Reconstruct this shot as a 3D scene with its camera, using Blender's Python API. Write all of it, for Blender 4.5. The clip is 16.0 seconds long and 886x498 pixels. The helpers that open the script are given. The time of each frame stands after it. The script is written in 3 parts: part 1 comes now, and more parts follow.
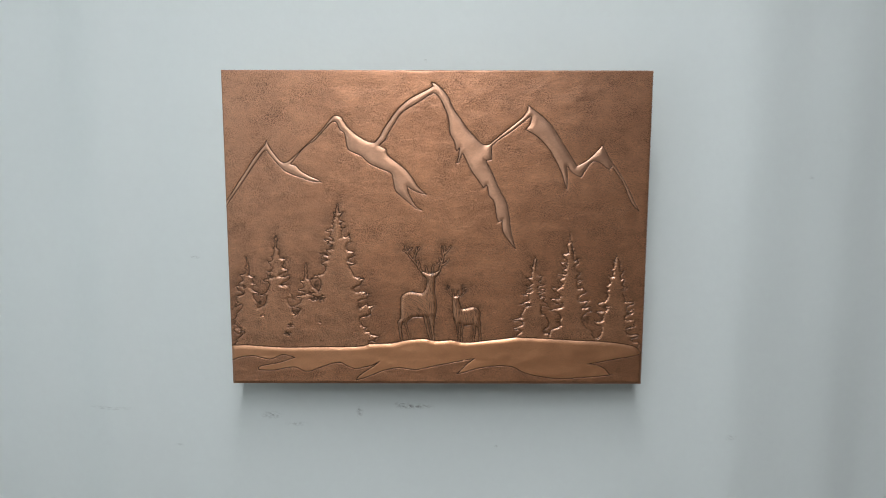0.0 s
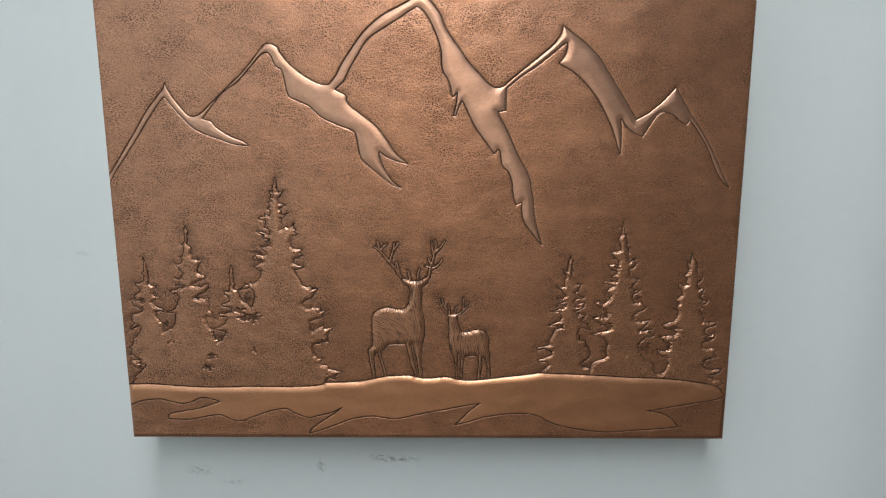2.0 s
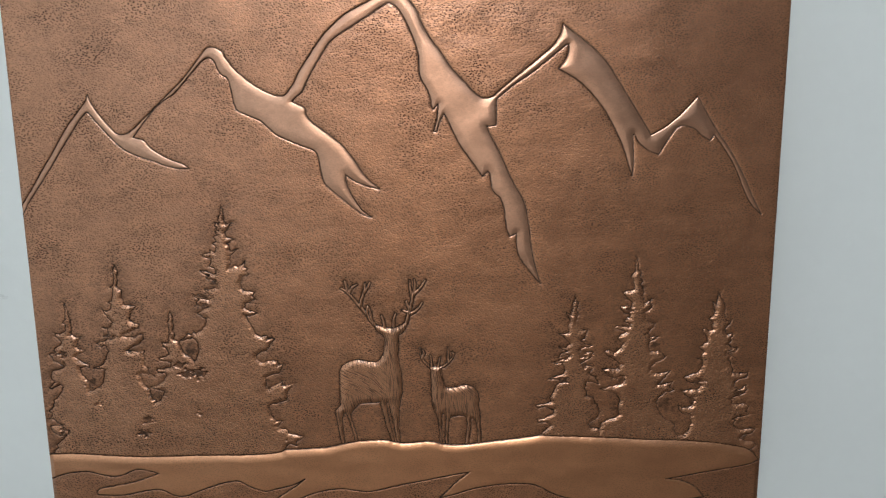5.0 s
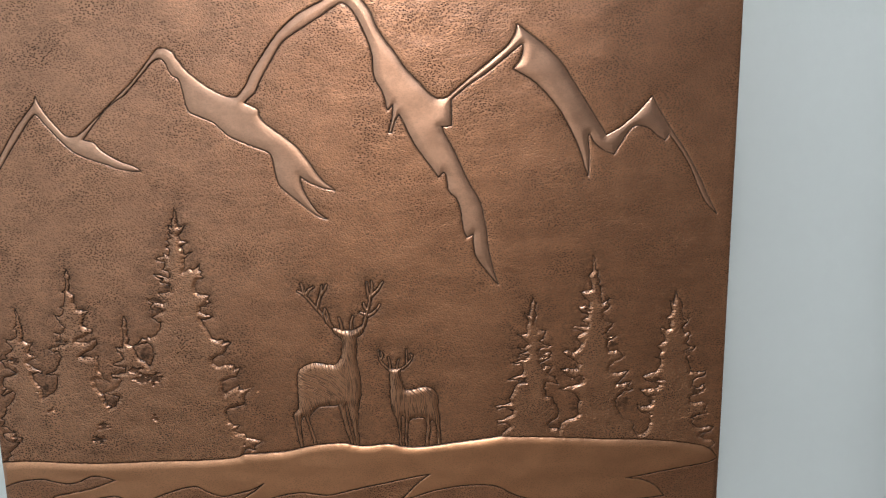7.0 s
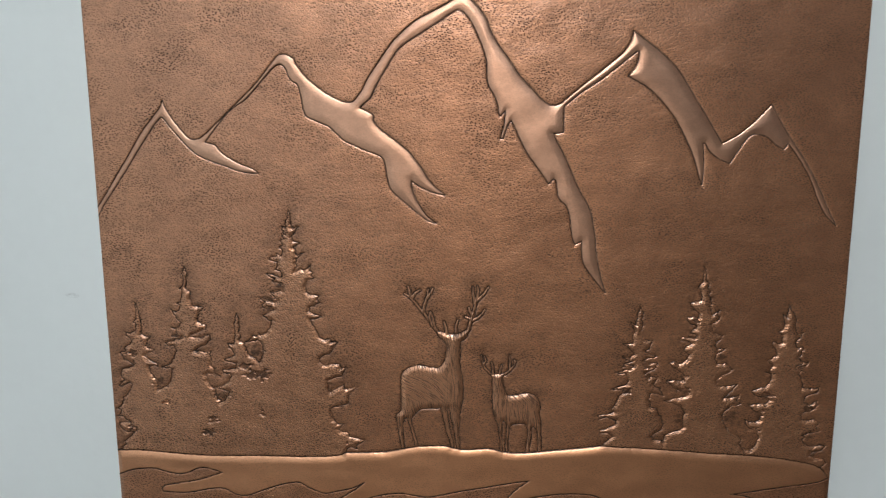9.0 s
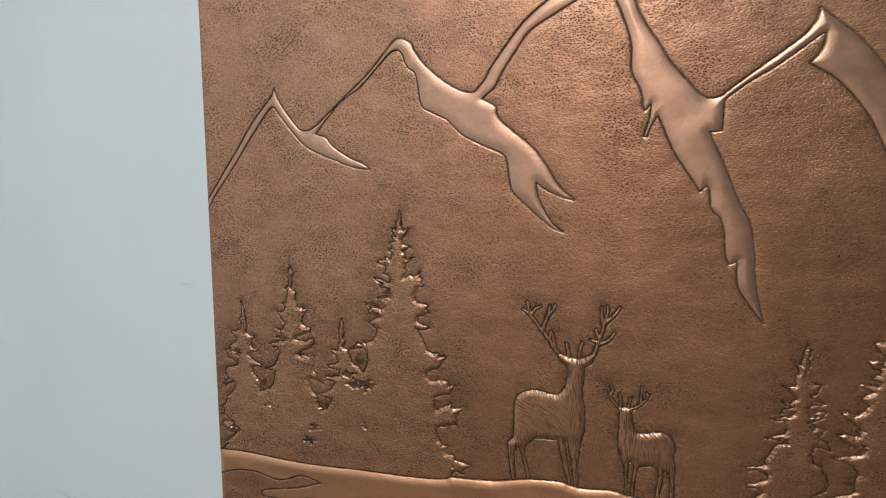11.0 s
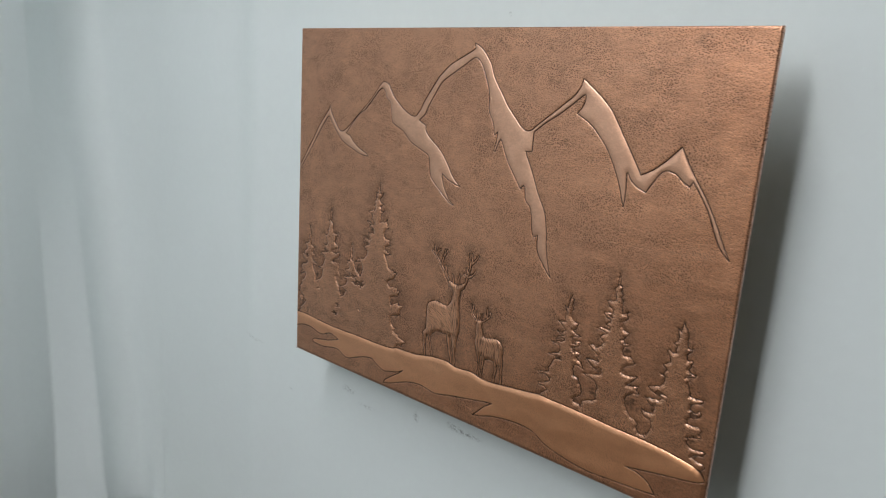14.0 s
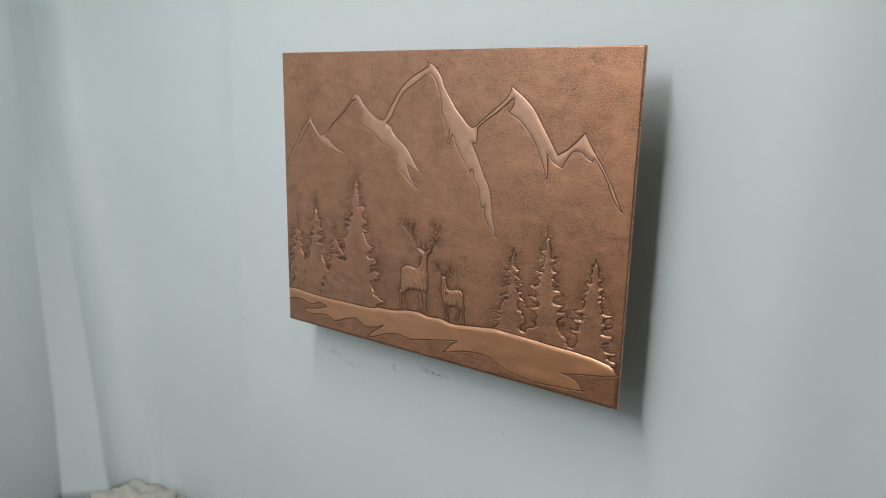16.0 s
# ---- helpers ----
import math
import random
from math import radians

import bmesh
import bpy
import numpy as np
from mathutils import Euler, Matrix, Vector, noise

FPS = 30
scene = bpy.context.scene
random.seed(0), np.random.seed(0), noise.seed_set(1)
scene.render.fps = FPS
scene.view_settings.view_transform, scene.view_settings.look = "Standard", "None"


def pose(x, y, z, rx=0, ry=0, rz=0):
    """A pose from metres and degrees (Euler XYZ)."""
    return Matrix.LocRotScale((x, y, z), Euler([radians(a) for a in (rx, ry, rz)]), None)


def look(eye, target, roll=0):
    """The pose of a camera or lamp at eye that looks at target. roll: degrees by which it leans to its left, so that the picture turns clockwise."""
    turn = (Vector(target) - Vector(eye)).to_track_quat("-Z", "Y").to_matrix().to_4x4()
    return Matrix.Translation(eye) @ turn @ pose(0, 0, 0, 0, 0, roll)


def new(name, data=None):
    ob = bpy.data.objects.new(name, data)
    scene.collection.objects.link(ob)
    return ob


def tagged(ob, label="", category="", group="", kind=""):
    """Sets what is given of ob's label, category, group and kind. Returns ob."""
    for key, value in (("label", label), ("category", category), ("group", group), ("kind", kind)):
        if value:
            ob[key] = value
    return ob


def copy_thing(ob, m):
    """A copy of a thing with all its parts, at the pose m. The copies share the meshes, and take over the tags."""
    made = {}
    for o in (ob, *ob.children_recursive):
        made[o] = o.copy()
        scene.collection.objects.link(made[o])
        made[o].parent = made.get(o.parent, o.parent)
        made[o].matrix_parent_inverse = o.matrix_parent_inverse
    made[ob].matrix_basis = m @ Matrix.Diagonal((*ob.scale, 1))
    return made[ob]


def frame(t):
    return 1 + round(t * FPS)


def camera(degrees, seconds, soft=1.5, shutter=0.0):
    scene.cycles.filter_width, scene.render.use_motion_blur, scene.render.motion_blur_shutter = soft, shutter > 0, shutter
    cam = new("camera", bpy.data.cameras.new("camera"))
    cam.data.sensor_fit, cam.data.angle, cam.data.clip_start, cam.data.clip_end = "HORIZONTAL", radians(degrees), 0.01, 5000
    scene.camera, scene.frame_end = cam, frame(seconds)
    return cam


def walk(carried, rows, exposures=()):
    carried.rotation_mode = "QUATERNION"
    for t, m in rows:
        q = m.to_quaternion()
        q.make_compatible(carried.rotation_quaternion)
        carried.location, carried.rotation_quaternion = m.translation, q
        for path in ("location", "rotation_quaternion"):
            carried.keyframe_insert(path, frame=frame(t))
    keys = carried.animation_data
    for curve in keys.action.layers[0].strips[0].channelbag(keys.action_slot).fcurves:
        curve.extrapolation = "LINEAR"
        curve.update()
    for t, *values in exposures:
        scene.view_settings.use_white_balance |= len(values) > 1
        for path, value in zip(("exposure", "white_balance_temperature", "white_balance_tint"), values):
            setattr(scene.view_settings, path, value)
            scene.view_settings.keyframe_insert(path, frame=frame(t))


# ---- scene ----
cam = camera(65.1, 16.0, soft=1.0, shutter=0.4)
PATH = [
    (0, (0.012, -1.314, 1.443), (0.011, 0.669, 1.177), 0.1),
    (0.5, (-0.017, -1.202, 1.45), (0.002, 0.777, 1.165), 0.6),
    (1, (-0.013, -1.101, 1.46), (0.057, 0.875, 1.16), 0.7),
    (1.5, (0.014, -0.967, 1.436), (0.041, 1.006, 1.109), 0.3),
    (2, (0.037, -0.875, 1.431), (0.007, 1.088, 1.051), -0.2),
    (2.5, (0.04, -0.815, 1.424), (0.0, 1.156, 1.083), -0.3),
    (3, (0.041, -0.774, 1.424), (0.006, 1.194, 1.067), -0.3),
    (3.5, (0.039, -0.749, 1.427), (0.005, 1.221, 1.084), -0.5),
    (4, (0.042, -0.735, 1.429), (0.002, 1.236, 1.094), -0.6),
    (4.5, (0.042, -0.731, 1.426), (0.009, 1.242, 1.101), -0.7),
    (5, (0.047, -0.731, 1.428), (0.043, 1.242, 1.099), -0.6),
    (5.2, (0.055, -0.731, 1.425), (0.061, 1.243, 1.105), -0.6),
    (6.25, (0.08, -0.729, 1.428), (0.13, 1.244, 1.1), -0.85),
    (7.3, (0.074, -0.727, 1.431), (0.089, 1.245, 1.098), -0.9),
    (7.5, (0.07, -0.728, 1.432), (0.064, 1.244, 1.1), -0.8),
    (8, (0.051, -0.731, 1.432), (0.026, 1.242, 1.106), -0.3),
    (8.5, (0.033, -0.732, 1.432), (-0.028, 1.241, 1.11), -0.1),
    (9, (0.018, -0.731, 1.431), (-0.092, 1.24, 1.114), -0.2),
    (9.5, (-0.006, -0.732, 1.433), (-0.148, 1.237, 1.115), -0.3),
    (10, (-0.027, -0.728, 1.435), (-0.224, 1.236, 1.111), -0.2),
    (10.2, (-0.034, -0.723, 1.434), (-0.248, 1.239, 1.112), -0.1),
    (11.25, (0.047, -0.62, 1.443), (-0.515, 1.2, 1.07), 1.2),
    (12.3, (0.211, -0.588, 1.453), (-0.719, 1.132, 1.03), 2.4),
    (12.5, (0.235, -0.627, 1.467), (-0.721, 1.082, 1.06), 2.0),
    (13, (0.329, -0.738, 1.478), (-0.611, 0.982, 1.081), 2.7),
    (13.5, (0.466, -0.769, 1.494), (-0.601, 0.877, 1.1), 2.0),
    (14, (0.626, -0.811, 1.512), (-0.615, 0.691, 1.063), 3.8),
    (14.5, (0.671, -0.864, 1.515), (-0.619, 0.596, 1.063), 2.3),
    (15, (0.691, -0.947, 1.516), (-0.524, 0.577, 1.072), 3.2),
    (15.5, (0.721, -1.026, 1.521), (-0.387, 0.58, 1.083), 2.7),
    (16, (0.775, -1.074, 1.523), (-0.334, 0.531, 1.084), 1.2),
]
walk(cam, [(t, look(eye, target, roll)) for t, eye, target, roll in PATH])

# ---- plan, metres ----
FLOOR_Z, CEIL_Z = 0.15, 3.16
LAMP_Z = 3.1
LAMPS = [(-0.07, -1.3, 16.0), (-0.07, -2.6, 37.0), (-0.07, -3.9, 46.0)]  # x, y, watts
SHEET_PLAN = [(2.3, 0.30, 0), (1.8, 0.245, 0), (1.4, 0.20, 0), (1.15, 0.17, 0), (1.0, 0.146, 0), (0.88, 0.128, 0), (0.78, 0.116, 0), (0.68, 0.103, 0), (0.58, 0.1, 0),
              (0.3, 0.1, 0), (-0.3, 0.1, 0), (-0.52, 0.102, 0), (-0.62, 0.110, 0), (-0.70, 0.110, 0), (-0.79, 0.126, 0), (-0.88, 0.130, 0),
              (-1.0, 0.146, 0), (-1.2, 0.155, 0), (-1.34, 0.148, 0), (-1.44, 0.125, 0), (-1.475, 0.07, 0), (-1.46, -0.01, 0), (-1.435, -0.09, 0),
              (-1.42, -0.15, 0), (-1.41, -0.22, 0), (-1.36, -0.6, 0), (-1.27, -1.2, 0), (-1.22, -2.2, 0), (-1.22, -5.58, 0)]

# ---- light ----
world = bpy.data.worlds.new("room_air")
world.use_nodes = True
world.node_tree.nodes["Background"].inputs[0].default_value = (0.75, 0.85, 1.0, 1)
world.node_tree.nodes["Background"].inputs[1].default_value = 0.05
scene.world = world
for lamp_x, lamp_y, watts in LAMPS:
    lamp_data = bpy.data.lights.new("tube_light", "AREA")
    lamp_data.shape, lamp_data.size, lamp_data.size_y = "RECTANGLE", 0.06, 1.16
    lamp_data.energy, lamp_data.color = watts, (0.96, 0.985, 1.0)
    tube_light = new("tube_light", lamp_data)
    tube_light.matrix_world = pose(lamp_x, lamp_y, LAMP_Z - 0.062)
scene.view_settings.exposure = -0.08


# ---- materials ----
def material(name):
    m = bpy.data.materials.new(name)
    m.use_nodes = True
    return m, m.node_tree.nodes, m.node_tree.links, m.node_tree.nodes["Principled BSDF"]


def math_node(nodes, links, kind, a, b=None, clamp=False):
    n = nodes.new("ShaderNodeMath")
    n.operation, n.use_clamp = kind, clamp
    for i, v in enumerate((a, b)):
        if v is None:
            continue
        if isinstance(v, (int, float)):
            n.inputs[i].default_value = v
        else:
            links.new(v, n.inputs[i])
    return n.outputs[0]


def noise_node(nodes, links, vec, scale, detail=3.0, rough=0.55):
    n = nodes.new("ShaderNodeTexNoise")
    n.inputs["Scale"].default_value, n.inputs["Detail"].default_value, n.inputs["Roughness"].default_value = scale, detail, rough
    links.new(vec, n.inputs["Vector"])
    return n.outputs["Fac"]


def ramp(nodes, links, fac, stops):
    n = nodes.new("ShaderNodeValToRGB")
    r = n.color_ramp
    r.elements[0].position, r.elements[0].color = stops[0][0], (*stops[0][1], 1)
    r.elements[1].position, r.elements[1].color = stops[-1][0], (*stops[-1][1], 1)
    for p, c in stops[1:-1]:
        r.elements.new(p).color = (*c, 1)
    links.new(fac, n.inputs[0])
    return n.outputs[0]


def grey(v):
    return (v, v, v)


def mix(nodes, links, fac, a, b):
    n = nodes.new("ShaderNodeMix")
    n.data_type = "RGBA"
    links.new(fac, n.inputs[0])
    for i, v in ((6, a), (7, b)):
        if isinstance(v, tuple):
            n.inputs[i].default_value = (*v, 1)
        else:
            links.new(v, n.inputs[i])
    return n.outputs[2]


def scaled(nodes, links, vec, s, turn=(0, 0, 0)):
    n = nodes.new("ShaderNodeMapping")
    n.inputs["Scale"].default_value, n.inputs["Rotation"].default_value = s, turn
    links.new(vec, n.inputs["Vector"])
    return n.outputs[0]


def copper(name, light, mid, dark, rough, punched, worn, brushed, hairy=0.0):
    """Patinated sheet copper. punched: depth of the tool marks; worn: how much dark patina stays; hairy: short cut strokes."""
    m, nodes, links, bsdf = material(name)
    vec = nodes.new("ShaderNodeTexCoord").outputs["Object"]
    broad = noise_node(nodes, links, vec, 9.0, 4.0)
    cloud = noise_node(nodes, links, scaled(nodes, links, vec, (1.0, 1.0, 2.0)), 38.0, 4.0)
    tone = math_node(nodes, links, "ADD", math_node(nodes, links, "MULTIPLY", broad, 0.55), math_node(nodes, links, "MULTIPLY", cloud, 0.45))
    colour = ramp(nodes, links, tone, [(0.36, mid), (0.62, light)])
    # tool marks: short level pits, set close, in drifting rows
    wob = nodes.new("ShaderNodeTexNoise")
    wob.inputs["Scale"].default_value = 14.0
    links.new(vec, wob.inputs["Vector"])
    shift = nodes.new("ShaderNodeVectorMath")
    shift.operation = "MULTIPLY_ADD"
    links.new(wob.outputs["Color"], shift.inputs[0])
    shift.inputs[1].default_value = (0.02, 0.02, 0.02)
    links.new(vec, shift.inputs[2])
    apart = nodes.new("ShaderNodeSeparateXYZ")
    links.new(scaled(nodes, links, shift.outputs[0], (340, 60, 460), (0, 0.35, 0)), apart.inputs[0])
    flat_place = nodes.new("ShaderNodeCombineXYZ")
    links.new(apart.outputs[0], flat_place.inputs[0])
    links.new(apart.outputs[2], flat_place.inputs[1])
    marks = nodes.new("ShaderNodeTexVoronoi")
    marks.voronoi_dimensions = "2D"
    marks.inputs["Scale"].default_value, marks.inputs["Randomness"].default_value = 1.0, 0.95
    links.new(flat_place.outputs[0], marks.inputs["Vector"])
    pit = ramp(nodes, links, marks.outputs["Distance"], [(0.10, grey(1)), (0.40, grey(0))])
    streak = noise_node(nodes, links, scaled(nodes, links, shift.outputs[0], (260, 60, 420)), 1.0, 3.0, 0.6)
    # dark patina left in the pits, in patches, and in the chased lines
    patch = ramp(nodes, links, noise_node(nodes, links, scaled(nodes, links, vec, (1, 1, 1.4)), 20.0, 6.0, 0.66), [(0.40, grey(0.25)), (0.64, grey(1))])
    film = ramp(nodes, links, noise_node(nodes, links, scaled(nodes, links, vec, (1, 1, 1.8)), 55.0, 6.0, 0.7), [(0.48, grey(0)), (0.75, grey(1))])
    left = math_node(nodes, links, "MULTIPLY", math_node(nodes, links, "MULTIPLY", pit, patch), worn)
    film = math_node(nodes, links, "MULTIPLY", math_node(nodes, links, "MULTIPLY", film, patch), worn * 0.6)
    smear = math_node(nodes, links, "MULTIPLY", ramp(nodes, links, streak, [(0.45, grey(0)), (0.7, grey(1))]), worn * 0.2)
    left = math_node(nodes, links, "ADD", math_node(nodes, links, "MAXIMUM", left, film), smear, True)
    strands = None
    if hairy:
        lay = nodes.new("ShaderNodeAttribute")
        lay.attribute_name = "flank"
        tall = noise_node(nodes, links, scaled(nodes, links, scaled(nodes, links, shift.outputs[0], (1, 1, 1), (0, 0.1, 0)), (800, 1, 60)), 1.0, 2.0)
        slant = noise_node(nodes, links, scaled(nodes, links, scaled(nodes, links, shift.outputs[0], (1, 1, 1), (0, 0.95, 0)), (800, 1, 48)), 1.0, 2.0)
        lines = [ramp(nodes, links, n, [(0.50, grey(0)), (0.58, grey(1))]) for n in (tall, slant)]
        strands = mix(nodes, links, lay.outputs["Fac"], *lines)
        left = math_node(nodes, links, "MAXIMUM", left, math_node(nodes, links, "MULTIPLY", strands, hairy))
    # mask: chased lines, plus darker bands around trees and deer, and darker hollows
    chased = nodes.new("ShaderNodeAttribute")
    chased.attribute_name = "dark_mask"
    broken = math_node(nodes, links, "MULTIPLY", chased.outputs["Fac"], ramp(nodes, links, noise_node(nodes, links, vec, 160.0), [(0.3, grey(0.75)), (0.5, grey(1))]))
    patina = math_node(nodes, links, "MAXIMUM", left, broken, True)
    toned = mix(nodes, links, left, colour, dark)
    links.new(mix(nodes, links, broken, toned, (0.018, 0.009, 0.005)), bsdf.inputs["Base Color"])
    links.new(math_node(nodes, links, "SUBTRACT", 0.93, math_node(nodes, links, "MULTIPLY", patina, 0.7)), bsdf.inputs["Metallic"])
    r = math_node(nodes, links, "ADD", math_node(nodes, links, "MULTIPLY", cloud, 0.14), rough - 0.07)
    links.new(math_node(nodes, links, "ADD", r, math_node(nodes, links, "MULTIPLY", patina, 0.2), True), bsdf.inputs["Roughness"])
    bsdf.inputs["Specular IOR Level"].default_value = 0.25
    # thin clear lacquer
    links.new(math_node(nodes, links, "SUBTRACT", 1.0, math_node(nodes, links, "MULTIPLY", patina, 0.95), True), bsdf.inputs["Coat Weight"])
    bsdf.inputs["Coat IOR"].default_value, bsdf.inputs["Coat Roughness"].default_value = 1.9, 0.35
    bsdf.inputs["Anisotropic"].default_value = brushed
    upright = nodes.new("ShaderNodeCombineXYZ")
    upright.inputs[2].default_value = 1.0
    links.new(upright.outputs[0], bsdf.inputs["Tangent"])
    bump = nodes.new("ShaderNodeBump")
    bump.inputs["Distance"].default_value = 0.001
    bump.inputs["Strength"].default_value = 1.0
    relief = math_node(nodes, links, "ADD", math_node(nodes, links, "MULTIPLY", pit, -punched), math_node(nodes, links, "MULTIPLY", streak, punched * 0.8))
    relief = math_node(nodes, links, "ADD", relief, math_node(nodes, links, "MULTIPLY", cloud, 0.07))
    if strands:
        relief = math_node(nodes, links, "SUBTRACT", relief, math_node(nodes, links, "MULTIPLY", strands, 0.16))
    links.new(relief, bump.inputs["Height"])
    links.new(bump.outputs[0], bsdf.inputs["Normal"])
    return m


COPPER_GROUND = copper("punched_copper", (0.64, 0.282, 0.132), (0.50, 0.208, 0.091), (0.040, 0.018, 0.009), 0.36, 0.14, 1.1, 0.5)
COPPER_TREE = copper("stippled_copper", (0.68, 0.315, 0.155), (0.54, 0.234, 0.107), (0.040, 0.018, 0.009), 0.37, 0.22, 1.3, 0.4)
COPPER_HAIR = copper("hair_cut_copper", (0.70, 0.330, 0.166), (0.59, 0.262, 0.123), (0.040, 0.018, 0.009), 0.37, 0.02, 0.3, 0.4, 0.8)
COPPER_SMOOTH = copper("burnished_copper", (0.72, 0.375, 0.225), (0.64, 0.315, 0.178), (0.030, 0.017, 0.012), 0.36, 0.010, 0.16, 0.55)
COPPER_SNOW = copper("satin_copper", (0.78, 0.352, 0.160), (0.69, 0.300, 0.128), (0.030, 0.017, 0.012), 0.38, 0.010, 0.25, 0.5)


def painted(name, colour, spread, rough, bumpy):
    m, nodes, links, bsdf = material(name)
    vec = nodes.new("ShaderNodeTexCoord").outputs["Object"]
    low = noise_node(nodes, links, vec, 1.6, 4.0)
    fine = noise_node(nodes, links, vec, 60.0, 5.0)
    tone = math_node(nodes, links, "ADD", math_node(nodes, links, "MULTIPLY", low, 0.7), math_node(nodes, links, "MULTIPLY", fine, 0.3))
    links.new(ramp(nodes, links, tone, [(0.3, tuple(c * (1 - spread) for c in colour)), (0.7, colour)]), bsdf.inputs["Base Color"])
    bsdf.inputs["Roughness"].default_value = rough
    bump = nodes.new("ShaderNodeBump")
    bump.inputs["Distance"].default_value, bump.inputs["Strength"].default_value = bumpy, 0.5
    links.new(fine, bump.inputs["Height"])
    links.new(bump.outputs[0], bsdf.inputs["Normal"])
    return m


# x, z, half width, half height, strength of the smudges on the sheet
SMUDGES = [(-0.050, 0.917, 0.048, 0.007, 0.8), (-0.075, 0.922, 0.020, 0.006, 0.7), (-0.165, 0.905, 0.009, 0.014, 0.7), (-0.352, 0.897, 0.025, 0.010, 0.5),
           (-0.555, 0.827, 0.014, 0.003, 0.5), (-0.700, 0.908, 0.060, 0.005, 0.3), (-0.500, 1.235, 0.012, 0.004, 0.5), (0.125, 0.828, 0.004, 0.004, 0.8),
           (0.625, 0.850, 0.015, 0.008, 0.3), (-0.024, 1.629, 0.004, 0.005, 0.8), (0.767, 1.400, 0.007, 0.005, 0.4), (-0.30, 0.878, 0.030, 0.006, 0.3)]


def sheet_material():
    m = painted("white_sheet", (0.78, 0.835, 0.838), 0.05, 0.6, 0.0006)
    nodes, links = m.node_tree.nodes, m.node_tree.links
    bsdf = nodes["Principled BSDF"]
    base = bsdf.inputs["Base Color"].links[0].from_socket
    vec = nodes.new("ShaderNodeTexCoord").outputs["Object"]
    grain = ramp(nodes, links, noise_node(nodes, links, scaled(nodes, links, vec, (1.0, 0.0, 2.2)), 95.0, 4.0, 0.7), [(0.45, grey(0)), (0.62, grey(1))])
    total = None
    for x, z, w, h, force in SMUDGES:
        place = nodes.new("ShaderNodeVectorMath")
        place.operation = "MULTIPLY_ADD"
        links.new(vec, place.inputs[0])
        place.inputs[1].default_value = (1 / w, 0, 1 / h)
        place.inputs[2].default_value = (-x / w, 0, -z / h)
        size = nodes.new("ShaderNodeVectorMath")
        size.operation = "LENGTH"
        links.new(place.outputs[0], size.inputs[0])
        spot = math_node(nodes, links, "MULTIPLY", ramp(nodes, links, size.outputs["Value"], [(0.2, grey(1)), (1.0, grey(0))]), force)
        total = spot if total is None else math_node(nodes, links, "MAXIMUM", total, spot)
    links.new(mix(nodes, links, math_node(nodes, links, "MULTIPLY", total, grain), base, (0.16, 0.17, 0.17)), bsdf.inputs["Base Color"])
    return m


SHEET = sheet_material()
WALL = painted("room_wall_paint", (0.13, 0.12, 0.11), 0.1, 0.7, 0.001)
CEILING = painted("ceiling_paint", (0.74, 0.75, 0.74), 0.06, 0.8, 0.001)
FLOOR = painted("dark_concrete", (0.065, 0.055, 0.045), 0.3, 0.75, 0.002)
CLOTH = painted("soiled_cloth", (0.52, 0.50, 0.43), 0.25, 0.9, 0.002)
WOOD = painted("rough_pine", (0.42, 0.29, 0.17), 0.3, 0.7, 0.002)
ENAMEL = painted("white_enamel", (0.8, 0.8, 0.79), 0.03, 0.35, 0.0002)
GLOW, _n, _l, _b = material("lit_tube")
_b.inputs["Emission Color"].default_value, _b.inputs["Emission Strength"].default_value = (0.96, 0.985, 1.0, 1), 14.0


# ---- building helpers ----
def mesh_object(name, bm, mat, smooth=False):
    me = bpy.data.meshes.new(name)
    bm.to_mesh(me)
    bm.free()
    me.materials.append(mat)
    if smooth:
        me.shade_smooth()
    return new(name, me)


def part(name, bm, mat, parent, label="", smooth=False):
    ob = mesh_object(name, bm, mat, smooth)
    ob.parent = parent
    return tagged(ob, label)


def box(x0, x1, y0, y1, z0, z1, bevel=0.0):
    bm = bmesh.new()
    m = Matrix.Translation(((x0 + x1) / 2, (y0 + y1) / 2, (z0 + z1) / 2)) @ Matrix.Diagonal((x1 - x0, y1 - y0, z1 - z0, 1))
    bmesh.ops.create_cube(bm, size=1, matrix=m)
    if bevel:
        bmesh.ops.bevel(bm, geom=bm.edges[:], offset=bevel, segments=2, affect="EDGES", profile=0.5)
    return bm


# ---- room ----
tagged(mesh_object("floor", box(-2.0, 2.6, -5.7, 0.5, FLOOR_Z - 0.1, FLOOR_Z), FLOOR), "dark grey-brown concrete floor", "floor", kind="structure")
tagged(mesh_object("ceiling", box(-2.0, 2.6, -5.7, 0.5, CEIL_Z, CEIL_Z + 0.1), CEILING), "plain white painted ceiling", "ceiling", kind="structure")
tagged(mesh_object("wall_back", box(-2.0, 2.6, 0.4, 0.5, FLOOR_Z, CEIL_Z), WALL), "plain wall behind the hung sheet", "wall", kind="structure")
# unseen walls, coloured dark so the copper has a dark room to reflect
tagged(mesh_object("wall_front", box(-2.0, 2.6, -5.7, -5.6, FLOOR_Z, CEIL_Z), WALL), "plain dark grey painted wall, out of view", "wall", kind="structure")
tagged(mesh_object("wall_left", box(-2.0, -1.9, -5.6, 0.4, FLOOR_Z, CEIL_Z), WALL), "plain dark grey painted wall, out of view", "wall", kind="structure")
tagged(mesh_object("wall_right", box(2.5, 2.6, -5.6, 0.4, FLOOR_Z, CEIL_Z), WALL), "plain dark grey painted wall, out of view", "wall", kind="structure")


